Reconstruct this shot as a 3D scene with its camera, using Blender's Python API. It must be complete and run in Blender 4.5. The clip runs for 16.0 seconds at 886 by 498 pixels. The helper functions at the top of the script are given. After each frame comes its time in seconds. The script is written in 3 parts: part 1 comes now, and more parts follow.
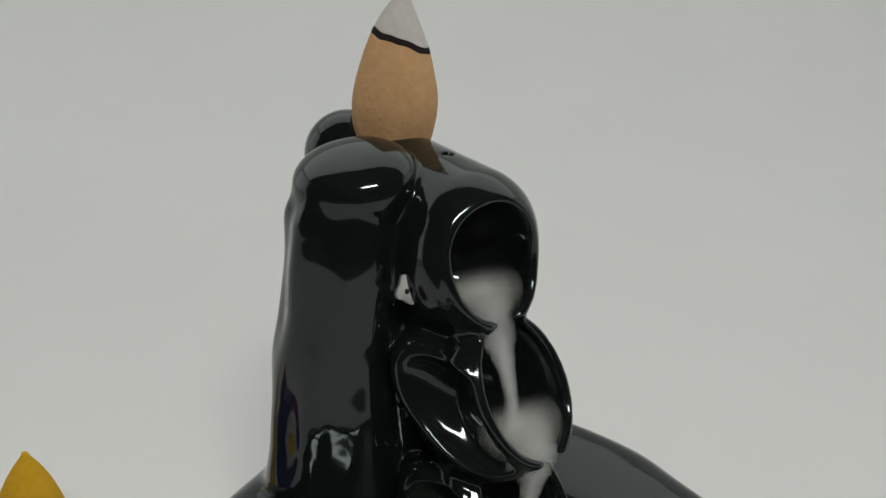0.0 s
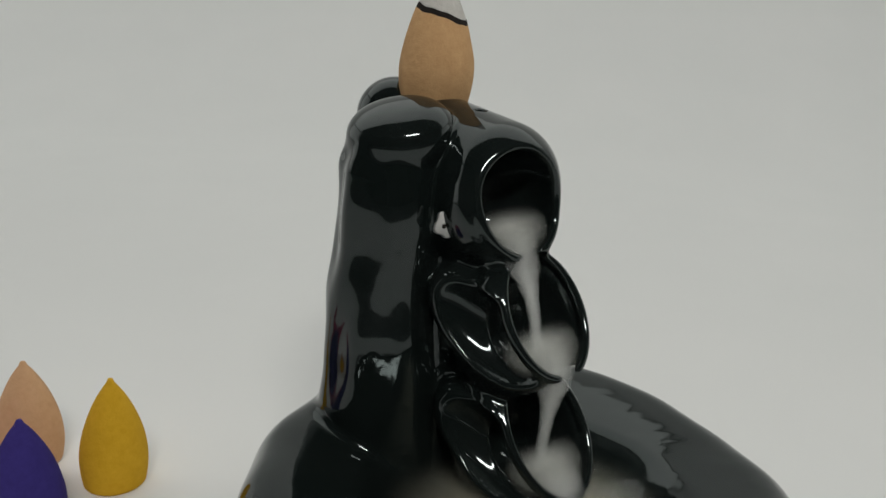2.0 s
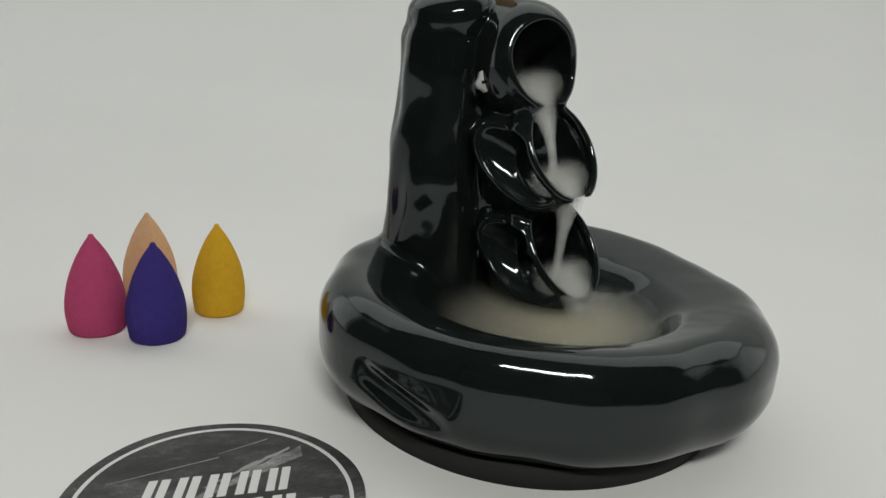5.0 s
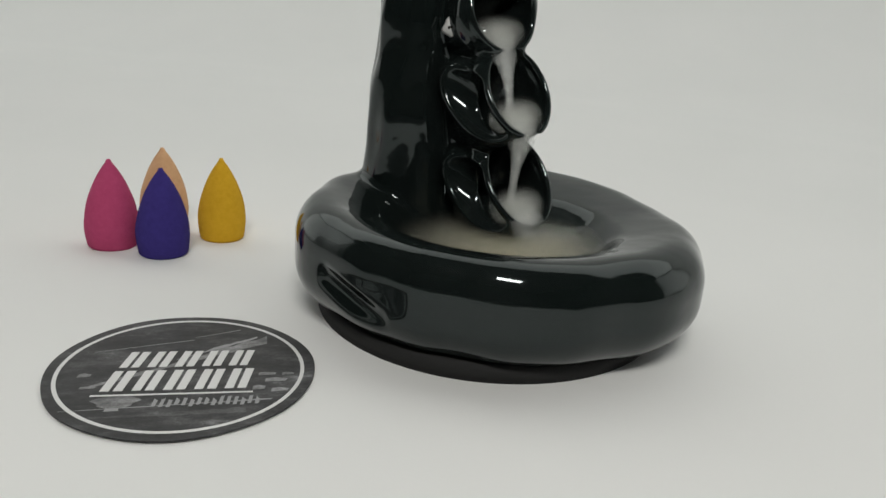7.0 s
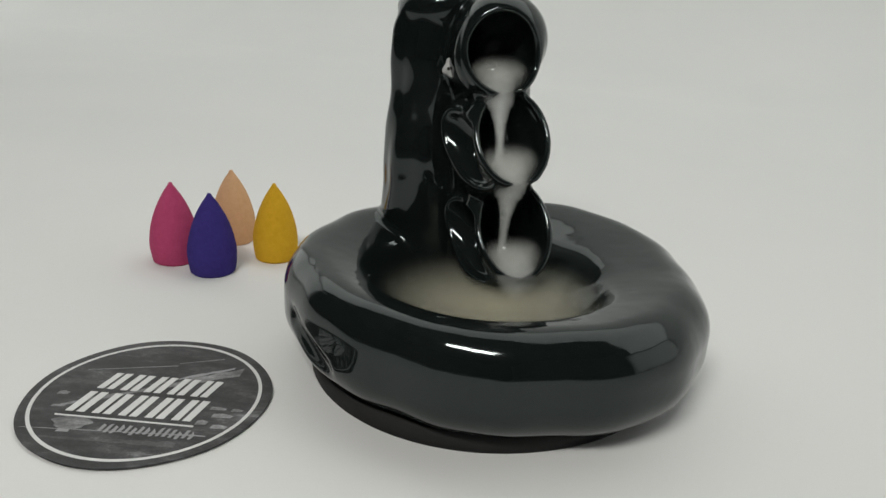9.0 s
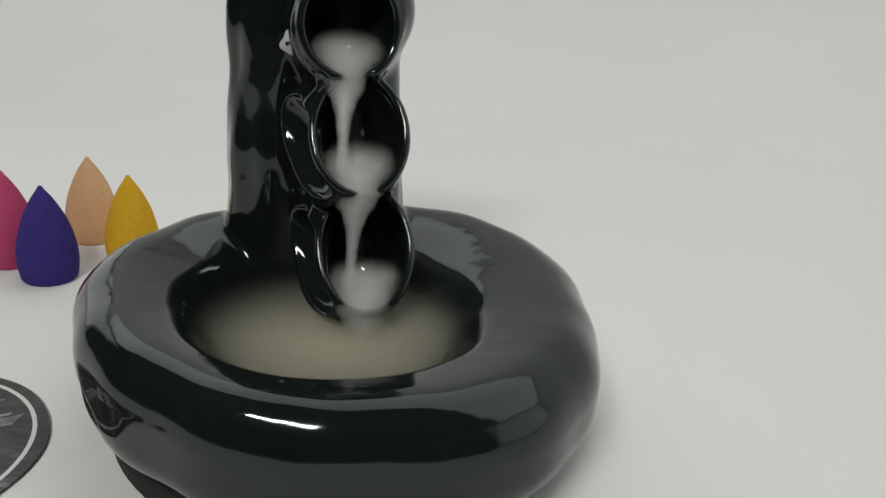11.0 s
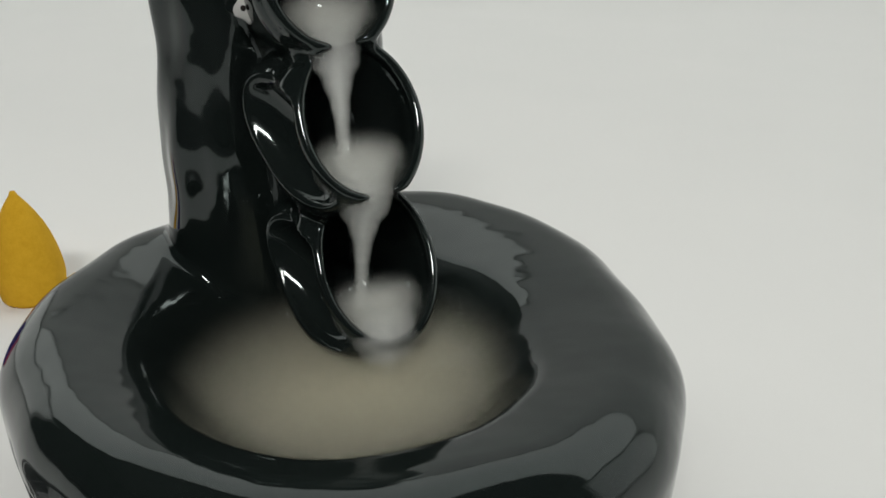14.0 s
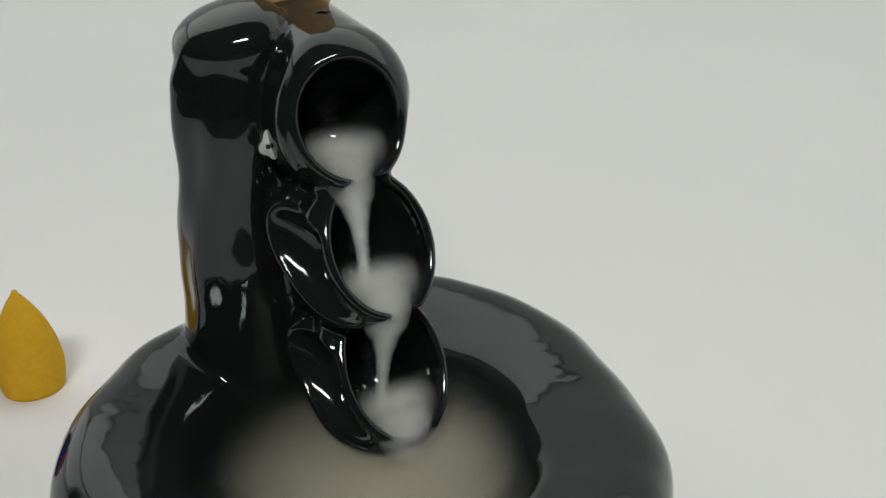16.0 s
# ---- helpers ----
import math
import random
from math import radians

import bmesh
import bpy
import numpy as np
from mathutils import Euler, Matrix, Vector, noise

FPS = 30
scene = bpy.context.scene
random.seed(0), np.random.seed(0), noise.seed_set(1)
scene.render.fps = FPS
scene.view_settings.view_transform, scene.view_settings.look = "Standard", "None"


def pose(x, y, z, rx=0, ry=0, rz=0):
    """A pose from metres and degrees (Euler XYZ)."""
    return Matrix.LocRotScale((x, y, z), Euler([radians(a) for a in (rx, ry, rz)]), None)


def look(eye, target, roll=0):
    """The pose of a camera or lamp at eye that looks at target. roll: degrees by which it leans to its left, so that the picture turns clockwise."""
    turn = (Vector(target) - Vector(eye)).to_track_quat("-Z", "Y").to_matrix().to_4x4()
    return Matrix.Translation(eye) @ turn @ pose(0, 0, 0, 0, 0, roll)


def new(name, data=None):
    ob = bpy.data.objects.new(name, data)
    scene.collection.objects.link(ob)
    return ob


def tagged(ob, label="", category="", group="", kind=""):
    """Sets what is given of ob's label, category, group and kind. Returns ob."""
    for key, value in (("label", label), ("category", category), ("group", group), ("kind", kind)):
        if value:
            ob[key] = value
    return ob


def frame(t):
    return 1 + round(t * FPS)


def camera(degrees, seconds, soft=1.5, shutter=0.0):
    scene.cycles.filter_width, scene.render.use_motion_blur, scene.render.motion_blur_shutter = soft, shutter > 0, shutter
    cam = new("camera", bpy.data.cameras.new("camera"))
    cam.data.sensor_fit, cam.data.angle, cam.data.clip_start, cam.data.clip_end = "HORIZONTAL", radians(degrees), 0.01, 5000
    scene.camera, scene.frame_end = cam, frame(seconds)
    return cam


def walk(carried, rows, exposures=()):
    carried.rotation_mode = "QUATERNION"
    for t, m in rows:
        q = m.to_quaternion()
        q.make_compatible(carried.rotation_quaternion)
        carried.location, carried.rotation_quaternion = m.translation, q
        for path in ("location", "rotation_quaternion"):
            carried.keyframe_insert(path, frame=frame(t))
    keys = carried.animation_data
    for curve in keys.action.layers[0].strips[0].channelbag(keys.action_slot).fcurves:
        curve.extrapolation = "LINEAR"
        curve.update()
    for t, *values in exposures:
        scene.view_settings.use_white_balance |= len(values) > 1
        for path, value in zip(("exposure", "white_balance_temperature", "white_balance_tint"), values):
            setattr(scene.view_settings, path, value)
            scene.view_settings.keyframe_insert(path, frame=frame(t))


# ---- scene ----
cam = camera(59.5, 16.0)
# seconds, eye, then yaw, pitch and roll in degrees
PATH = [
    (0, -0.01495, -0.12297, 0.12629, -0.308, -16.677, 4.230),
    (0.5, -0.01633, -0.12729, 0.12470, 0.174, -16.560, 4.175),
    (1, -0.01649, -0.13249, 0.12217, 0.703, -16.594, 4.058),
    (1.5, -0.01712, -0.13887, 0.12090, 1.357, -16.383, 4.083),
    (2, -0.01111, -0.14627, 0.11752, 3.334, -15.614, 3.897),
    (2.5, -0.01165, -0.15372, 0.11512, 3.691, -15.767, 4.015),
    (3, -0.01024, -0.15797, 0.10939, 4.680, -16.348, 4.002),
    (3.5, -0.00677, -0.16504, 0.10602, 6.183, -16.562, 4.039),
    (3.7, -0.00614, -0.17100, 0.10413, 6.134, -16.717, 4.104),
    (6, 0.00535, -0.21060, 0.09793, 8.185, -18.148, 3.170),
    (6.5, 0.01425, -0.21775, 0.09505, 9.219, -18.371, 3.636),
    (7, 0.02705, -0.21964, 0.08951, 11.063, -18.239, 4.656),
    (7.5, 0.04371, -0.21486, 0.09600, 14.650, -18.229, 4.898),
    (8, 0.05414, -0.21180, 0.09997, 19.619, -18.336, 3.744),
    (8.5, 0.07156, -0.19954, 0.10658, 23.977, -18.969, 2.791),
    (9, 0.08293, -0.18749, 0.10676, 28.083, -20.044, 2.849),
    (9.5, 0.09363, -0.17552, 0.10892, 30.160, -20.283, 3.501),
    (10, 0.10110, -0.15700, 0.10498, 30.357, -20.549, 3.874),
    (10.2, 0.10121, -0.15080, 0.10425, 30.110, -21.047, 4.316),
    (12.3, 0.07097, -0.11434, 0.09910, 24.382, -21.667, 2.741),
    (12.5, 0.06876, -0.11391, 0.09782, 23.587, -21.725, 2.793),
    (13, 0.06104, -0.11225, 0.09733, 20.900, -22.229, 2.634),
    (13.5, 0.05489, -0.11193, 0.09759, 18.726, -23.798, 2.148),
    (14, 0.05134, -0.11225, 0.09959, 17.217, -25.199, 1.637),
    (14.5, 0.04830, -0.11275, 0.10213, 15.347, -26.363, 1.408),
    (15, 0.04121, -0.11584, 0.10810, 12.924, -27.211, 1.757),
    (15.5, 0.04100, -0.11877, 0.11549, 12.372, -26.021, 1.500),
    (16, 0.03894, -0.12193, 0.12210, 11.781, -24.370, 1.743),
]
walk(cam, [(t, pose(x, y, z, 90 + pitch, 0, yaw) @ pose(0, 0, 0, 0, 0, roll)) for t, x, y, z, yaw, pitch, roll in PATH],
     exposures=[(0, -0.08), (3.5, -0.06), (6, 0.11), (10, 0.12), (12.5, 0.10), (14, 0.26), (15, 0.28), (16, 0.18)])

# ---- light: the glowing cloth top of a photo tent, added side fills, and a small lamp bar in front, in a dim room ----
scene.cycles.transparent_max_bounces = 128
world = bpy.data.worlds.new("room_air")
world.use_nodes = True
world.node_tree.nodes["Background"].inputs[0].default_value = (0.8, 0.85, 0.9, 1)
world.node_tree.nodes["Background"].inputs[1].default_value = 0.02
scene.world = world
for name, wide, deep, watts, place in (
        ("tent_top_light", 2.8, 0.88, 5.4, pose(0.0, 0.53, 0.95)),
        # unseen fills, added at both sides to even out the rim reflections
        ("left_fill_light", 0.95, 0.85, 1.3, look((-1.48, 0.45, 0.50), (0.0, 0.45, 0.50))),
        ("right_fill_light", 0.95, 0.85, 0.8, look((1.48, 0.45, 0.50), (0.0, 0.45, 0.50)))):
    cloth = new(name, bpy.data.lights.new(name, "AREA"))
    cloth.data.shape, cloth.data.size, cloth.data.size_y = "RECTANGLE", wide, deep
    cloth.data.energy, cloth.data.color = watts, (0.970, 0.99, 0.945)
    cloth.matrix_world = place
lamp = new("lamp_bar_light", bpy.data.lights.new("lamp_bar_light", "AREA"))
lamp.data.shape, lamp.data.size, lamp.data.size_y = "RECTANGLE", 0.30, 0.06
lamp.data.energy, lamp.data.color = 3.3, (1.0, 0.985, 0.93)
lamp.matrix_world = look((0.10, -0.55, 0.66), (0.0, 0.0, 0.03))
scene.view_settings.exposure = 0.0


# ---- materials ----
def material(name, rough=0.5, metallic=0.0):
    m = bpy.data.materials.new(name)
    m.use_nodes = True
    nt = m.node_tree
    b = nt.nodes["Principled BSDF"]
    b.inputs["Roughness"].default_value = rough
    b.inputs["Metallic"].default_value = metallic
    return m, nt, b


def node(nt, kind, **inputs):
    n = nt.nodes.new(kind)
    for key, value in inputs.items():
        n.inputs[key.replace("_", " ")].default_value = value
    return n


def ramp(nt, source, stops):
    r = nt.nodes.new("ShaderNodeValToRGB")
    e = r.color_ramp.elements
    while len(e) < len(stops):
        e.new(0.5)
    for k, (at, col) in enumerate(stops):
        e[k].position, e[k].color = at, (*col, 1)
    nt.links.new(source, r.inputs[0])
    return r.outputs[0]


def coords(nt):
    return nt.nodes.new("ShaderNodeTexCoord").outputs["Object"]


def noise_out(nt, scale, detail=4.0, rough=0.55, vector=None):
    n = node(nt, "ShaderNodeTexNoise", Scale=scale, Detail=detail, Roughness=rough)
    nt.links.new(vector or coords(nt), n.inputs["Vector"])
    return n.outputs["Fac"]


def bump(nt, b, height, distance, strength=1.0, slot="Normal"):
    k = node(nt, "ShaderNodeBump", Strength=strength, Distance=distance)
    nt.links.new(height, k.inputs["Height"])
    nt.links.new(k.outputs[0], b.inputs[slot])


def make_glaze():
    m, nt, b = material("black_glaze", 0.07)
    b.inputs["IOR"].default_value = 1.52
    b.inputs["Specular Tint"].default_value = (0.88, 0.98, 0.985, 1)
    col = ramp(nt, noise_out(nt, 60, 3), [(0.3, (0.0065, 0.0095, 0.009)), (0.75, (0.010, 0.0132, 0.0125))])
    # sparse pale dust specks
    v = node(nt, "ShaderNodeTexVoronoi", Scale=140.0)
    nt.links.new(coords(nt), v.inputs["Vector"])
    speck = ramp(nt, v.outputs["Distance"], [(0.035, (1, 1, 1)), (0.06, (0, 0, 0))])
    pick = ramp(nt, v.outputs["Color"], [(0.965, (0, 0, 0)), (0.975, (1, 1, 1))])
    mul = nt.nodes.new("ShaderNodeMix")
    mul.data_type, mul.blend_type = "RGBA", "MULTIPLY"
    mul.inputs["Factor"].default_value = 1.0
    nt.links.new(speck, mul.inputs[6])
    nt.links.new(pick, mul.inputs[7])
    mix = nt.nodes.new("ShaderNodeMix")
    mix.data_type = "RGBA"
    nt.links.new(mul.outputs[2], mix.inputs["Factor"])
    nt.links.new(col, mix.inputs[6])
    mix.inputs[7].default_value = (0.22, 0.22, 0.21, 1)
    nt.links.new(mix.outputs[2], b.inputs["Base Color"])
    nt.links.new(ramp(nt, noise_out(nt, 35, 5), [(0.3, (0.05, 0.05, 0.05)), (0.8, (0.11, 0.11, 0.11))]), b.inputs["Roughness"])
    bump(nt, b, noise_out(nt, 85, 2), 0.0006, 0.4)
    return m


def make_incense(name, dark, light, grain=0.35):
    m, nt, b = material(name, 0.95)
    b.inputs["Specular IOR Level"].default_value = 0.15
    col = ramp(nt, noise_out(nt, 420, 5, 0.7), [(0.10, dark), (0.90, light)])
    nt.links.new(col, b.inputs["Base Color"])
    bump(nt, b, noise_out(nt, 900, 4, 0.7), 0.0004, grain)
    return m


def make_paper():
    m, nt, b = material("white_paper", 0.75)
    b.inputs["Specular IOR Level"].default_value = 0.2
    nt.links.new(ramp(nt, noise_out(nt, 7, 3), [(0.3, (0.775, 0.78, 0.775)), (0.75, (0.80, 0.80, 0.795))]), b.inputs["Base Color"])
    bump(nt, b, noise_out(nt, 900, 3), 0.0001, 0.15)
    return m


def make_plain(name, col, rough=0.8):
    m, nt, b = material(name, rough)
    dark = tuple(c * 0.93 for c in col)
    nt.links.new(ramp(nt, noise_out(nt, 30, 4), [(0.3, dark), (0.7, col)]), b.inputs["Base Color"])
    return m


def make_print(name, tones):
    """Grey half-tone landscape print of the round card."""
    m, nt, b = material(name, 0.55)
    mp = nt.nodes.new("ShaderNodeMapping")
    mp.inputs["Scale"].default_value = (1.0, 2.4, 1.0)
    mp.inputs["Rotation"].default_value = (0, 0, 0.25)
    nt.links.new(coords(nt), mp.inputs["Vector"])
    big = noise_out(nt, 48, 8, 0.72, mp.outputs[0])
    col = ramp(nt, big, list(zip((0.40, 0.50, 0.60, 0.70), tones)))
    # half-tone speckle
    speck = ramp(nt, noise_out(nt, 1500, 3, 0.7), [(0.3, (0.7, 0.7, 0.7)), (0.7, (1.35, 1.35, 1.35))])
    mul = nt.nodes.new("ShaderNodeMix")
    mul.data_type, mul.blend_type = "RGBA", "MULTIPLY"
    mul.inputs["Factor"].default_value = 1.0
    nt.links.new(col, mul.inputs[6])
    nt.links.new(speck, mul.inputs[7])
    nt.links.new(mul.outputs[2], b.inputs["Base Color"])
    return m


def make_smoke(name, col, alpha, grain, low, high, through_light=0.5):
    """Thin smoke: each skin lets most light by, and scatters the rest."""
    m = bpy.data.materials.new(name)
    m.use_nodes = True
    nt = m.node_tree
    nt.nodes.clear()
    out = nt.nodes.new("ShaderNodeOutputMaterial")
    mix = nt.nodes.new("ShaderNodeMixShader")
    clear = nt.nodes.new("ShaderNodeBsdfTransparent")
    body = nt.nodes.new("ShaderNodeMixShader")
    body.inputs[0].default_value = through_light
    dif = nt.nodes.new("ShaderNodeBsdfDiffuse")
    tra = nt.nodes.new("ShaderNodeBsdfTranslucent")
    for n in (dif, tra):
        n.inputs["Color"].default_value = (*col, 1)
    nt.links.new(dif.outputs[0], body.inputs[1])
    nt.links.new(tra.outputs[0], body.inputs[2])
    dens = ramp(nt, noise_out(nt, grain, 2), [(0.25, (alpha * low,) * 3), (0.75, (alpha * high,) * 3)])
    nt.links.new(dens, mix.inputs[0])
    nt.links.new(clear.outputs[0], mix.inputs[1])
    nt.links.new(body.outputs[0], mix.inputs[2])
    nt.links.new(mix.outputs[0], out.inputs[0])
    return m


GLAZE = make_glaze()
PAPER = make_paper()
TAN = make_incense("tan_incense", (0.50, 0.285, 0.13), (0.68, 0.43, 0.22), 0.7)
PALE_TAN = make_incense("pale_tan_incense", (0.60, 0.35, 0.185), (0.72, 0.45, 0.26))
PINK = make_incense("pink_incense", (0.42, 0.05, 0.135), (0.54, 0.085, 0.20))
BLUE = make_incense("blue_incense", (0.036, 0.026, 0.16), (0.058, 0.042, 0.24))
YELLOW = make_incense("yellow_incense", (0.62, 0.34, 0.016), (0.78, 0.46, 0.035))
ASH = make_incense("grey_ash", (0.48, 0.46, 0.43), (0.70, 0.68, 0.65), 0.7)
CHAR = make_incense("black_char", (0.012, 0.010, 0.010), (0.03, 0.025, 0.022), 0.6)
PRINT = make_print("grey_print", ((0.016, 0.016, 0.017), (0.032, 0.032, 0.034), (0.075, 0.075, 0.078), (0.26, 0.26, 0.27)))
INK_WHITE = make_plain("white_ink", (0.74, 0.74, 0.74), 0.6)
INK_GREY = make_plain("grey_ink", (0.33, 0.33, 0.34), 0.6)
PALE_PRINT = make_print("pale_print", ((0.10, 0.10, 0.105), (0.20, 0.20, 0.205), (0.30, 0.30, 0.31), (0.46, 0.46, 0.47)))
DARK_PRINT = make_print("dark_print", ((0.04, 0.04, 0.042), (0.07, 0.07, 0.072), (0.11, 0.11, 0.115), (0.16, 0.16, 0.165)))
# pale grey standing in for light reflected by a dimple in the glaze
GLINT = make_plain("glint_grey", (0.55, 0.55, 0.54), 0.45)
WALL = make_plain("grey_wall_paint", (0.14, 0.16, 0.17), 0.9)
FOOT = make_plain("dark_clay", (0.012, 0.012, 0.012), 0.85)
TABLE = make_plain("dark_table", (0.034, 0.038, 0.040), 0.6)
SMOKE = make_smoke("white_smoke", (0.93, 0.945, 0.93), 0.045, 120, 0.6, 1.3)
PUFF = make_smoke("settled_smoke", (0.93, 0.94, 0.90), 0.075, 150, 0.6, 1.3)
POOL = make_smoke("pooled_smoke", (0.86, 0.83, 0.68), 0.115, 60, 0.75, 1.25)


def thin_out(m, start, stop):
    """Makes smoke thinner from start to stop metres from the middle of its object."""
    nt = m.node_tree
    mix = next(n for n in nt.nodes if n.type == "MIX_SHADER" and n.inputs[0].is_linked)
    old = mix.inputs[0].links[0].from_socket
    dist = nt.nodes.new("ShaderNodeVectorMath")
    dist.operation = "LENGTH"
    nt.links.new(coords(nt), dist.inputs[0])
    fall = nt.nodes.new("ShaderNodeMapRange")
    fall.interpolation_type = "SMOOTHSTEP"
    for k, v in zip(("From Min", "From Max", "To Min", "To Max"), (start, stop, 1.0, 0.0)):
        fall.inputs[k].default_value = v
    nt.links.new(dist.outputs["Value"], fall.inputs["Value"])
    mul = nt.nodes.new("ShaderNodeMath")
    mul.operation = "MULTIPLY"
    nt.links.new(old, mul.inputs[0])
    nt.links.new(fall.outputs[0], mul.inputs[1])
    nt.links.new(mul.outputs[0], mix.inputs[0])


def thin_upwards(m, start, stop):
    """Makes smoke thinner from start to stop metres along the height of its object."""
    nt = m.node_tree
    mix = next(n for n in nt.nodes if n.type == "MIX_SHADER" and n.inputs[0].is_linked)
    old = mix.inputs[0].links[0].from_socket
    split = nt.nodes.new("ShaderNodeSeparateXYZ")
    nt.links.new(coords(nt), split.inputs[0])
    fall = nt.nodes.new("ShaderNodeMapRange")
    fall.interpolation_type = "SMOOTHSTEP"
    for k, v in zip(("From Min", "From Max", "To Min", "To Max"), (start, stop, 1.0, 0.0)):
        fall.inputs[k].default_value = v
    nt.links.new(split.outputs["Z"], fall.inputs["Value"])
    mul = nt.nodes.new("ShaderNodeMath")
    mul.operation = "MULTIPLY"
    nt.links.new(old, mul.inputs[0])
    nt.links.new(fall.outputs[0], mul.inputs[1])
    nt.links.new(mul.outputs[0], mix.inputs[0])


thin_upwards(PUFF, -0.0010, 0.0052)
thin_out(POOL, -0.012, 0.0365)


# ---- helpers for meshes ----
def part(name, bm, mat, parent=None, label="", smooth=True):
    me = bpy.data.meshes.new(name)
    bm.to_mesh(me)
    bm.free()
    me.materials.append(mat)
    if smooth:
        me.polygons.foreach_set("use_smooth", [True] * len(me.polygons))
    ob = new(name, me)
    ob.parent = parent
    if label:
        tagged(ob, label)
    return ob


def empty(name, m, *tags):
    ob = new(name)
    ob.matrix_world = m
    tagged(ob, *tags)
    return ob


def lathe(profile, steps=40, wobble=0.0, seed=0, squash=1.0):
    """A closed turned body from (radius, height) pairs, from bottom to top."""
    bm = bmesh.new()
    rings = []
    for r, z in profile:
        ring = []
        for k in range(steps):
            a = 2 * math.pi * k / steps
            n = noise.noise(Vector((math.cos(a) * 1.7 + seed * 7.1, math.sin(a) * 1.7, z * 160)))
            q = r * (1 + wobble * n)
            ring.append(bm.verts.new((q * math.cos(a), q * math.sin(a) * squash, z)))
        rings.append(ring)
    for lo, hi in zip(rings, rings[1:]):
        for k in range(steps):
            bm.faces.new((lo[k], lo[(k + 1) % steps], hi[(k + 1) % steps], hi[k]))
    bm.faces.new(rings[0][::-1])
    bm.faces.new(rings[-1])
    return bm


def slab(points, z0, z1):
    """A flat plate with the outline points, from height z0 to z1."""
    bm = bmesh.new()
    lo = [bm.verts.new((x, y, z0)) for x, y in points]
    hi = [bm.verts.new((x, y, z1)) for x, y in points]
    n = len(points)
    for k in range(n):
        bm.faces.new((lo[k], lo[(k + 1) % n], hi[(k + 1) % n], hi[k]))
    bm.faces.new(lo[::-1])
    bm.faces.new(hi)
    return bm


# ---- setting: paper sweep and the room round it ----
def build_sweep():
    line = [(-0.24, 0.0), (0.55, 0.0)]
    for k in range(1, 25):
        a = math.pi / 2 * k / 24
        line.append((0.55 + 0.45 * math.sin(a), 0.45 - 0.45 * math.cos(a)))
    line.append((1.0, 0.96))
    bm = bmesh.new()
    cols = [[bm.verts.new((x, y, z)) for y, z in line] for x in (-1.5, -0.7, 0, 0.7, 1.5)]
    for a, b in zip(cols, cols[1:]):
        for k in range(len(line) - 1):
            bm.faces.new((a[k], b[k], b[k + 1], a[k + 1]))
    ob = part("ground", bm, PAPER)
    tagged(ob, "seamless white paper sheet curving up behind the things", "backdrop", kind="structure")
    def box(name, low, high, mat, label, category):
        bm = bmesh.new()
        bmesh.ops.create_cube(bm, size=1.0)
        for v in bm.verts:
            v.co = Vector([(a + b) / 2 + c * (b - a) for a, b, c in zip(low, high, v.co)])
        tagged(part(name, bm, mat, smooth=False), label, category, kind="structure")

    box("ceiling", (-1.5, 0.09, 0.97), (1.5, 1.02, 0.98), PAPER, "white cloth top of the photo tent", "ceiling")
    box("wall_left", (-1.51, -0.10, -0.01), (-1.5, 1.02, 0.97), PAPER, "white cloth side of the photo tent", "wall")
    box("wall_right", (1.5, -0.10, -0.01), (1.51, 1.02, 0.97), PAPER, "white cloth side of the photo tent", "wall")
    # added out of view: gives the glaze something dark to reflect in front
    box("floor", (-1.75, -1.0, -0.03), (1.75, 1.1, -0.003), TABLE, "unseen dark grey table top under the paper, added to darken reflections", "table")
    bm = bmesh.new()
    bmesh.ops.create_cube(bm, size=1.0)
    for v in bm.verts:
        v.co = Vector((v.co.x * 4.0, v.co.y * 4.0 - 0.9, v.co.z * 2.6 + 0.5))
    bmesh.ops.reverse_faces(bm, faces=bm.faces)
    tagged(part("wall_room", bm, WALL, smooth=False), "dim grey painted room walls", "wall", kind="structure")


build_sweep()

# ---- the burner: one fired clay body, modelled as a blend of round forms ----
FACE = radians(-50)
OUT = np.array((math.cos(FACE), math.sin(FACE), 0.0))       # the way the scoops face
SIDE = np.array((-math.sin(FACE), math.cos(FACE), 0.0))     # to the right of one who faces them
UP = np.array((0.0, 0.0, 1.0))


def at(u, w, z):
    return OUT * u + SIDE * w + UP * z


def blend(a, b, k):
    h = np.clip(0.5 + 0.5 * (b - a) / k, 0, 1)
    return b + (a - b) * h - k * h * (1 - h)


def cut(a, b, k):
    return -blend(-a, b, k)


def d_ball(p, c, axes, r):
    """An ellipsoid with half lengths r along the three axes."""
    q = p - c
    k = sum((q @ a / s) ** 2 for a, s in zip(axes, r)) ** 0.5
    g = sum((q @ a / s ** 2) ** 2 for a, s in zip(axes, r)) ** 0.5
    return k * (k - 1) / np.maximum(g, 1e-6)


def d_limb(p, a, b, ra, rb):
    """A round limb that tapers from ra at a to rb at b."""
    ab = b - a
    h = np.clip((p - a) @ ab / (ab @ ab), 0, 1)
    return np.linalg.norm(p - a - h[:, None] * ab, axis=1) - (ra + (rb - ra) * h)


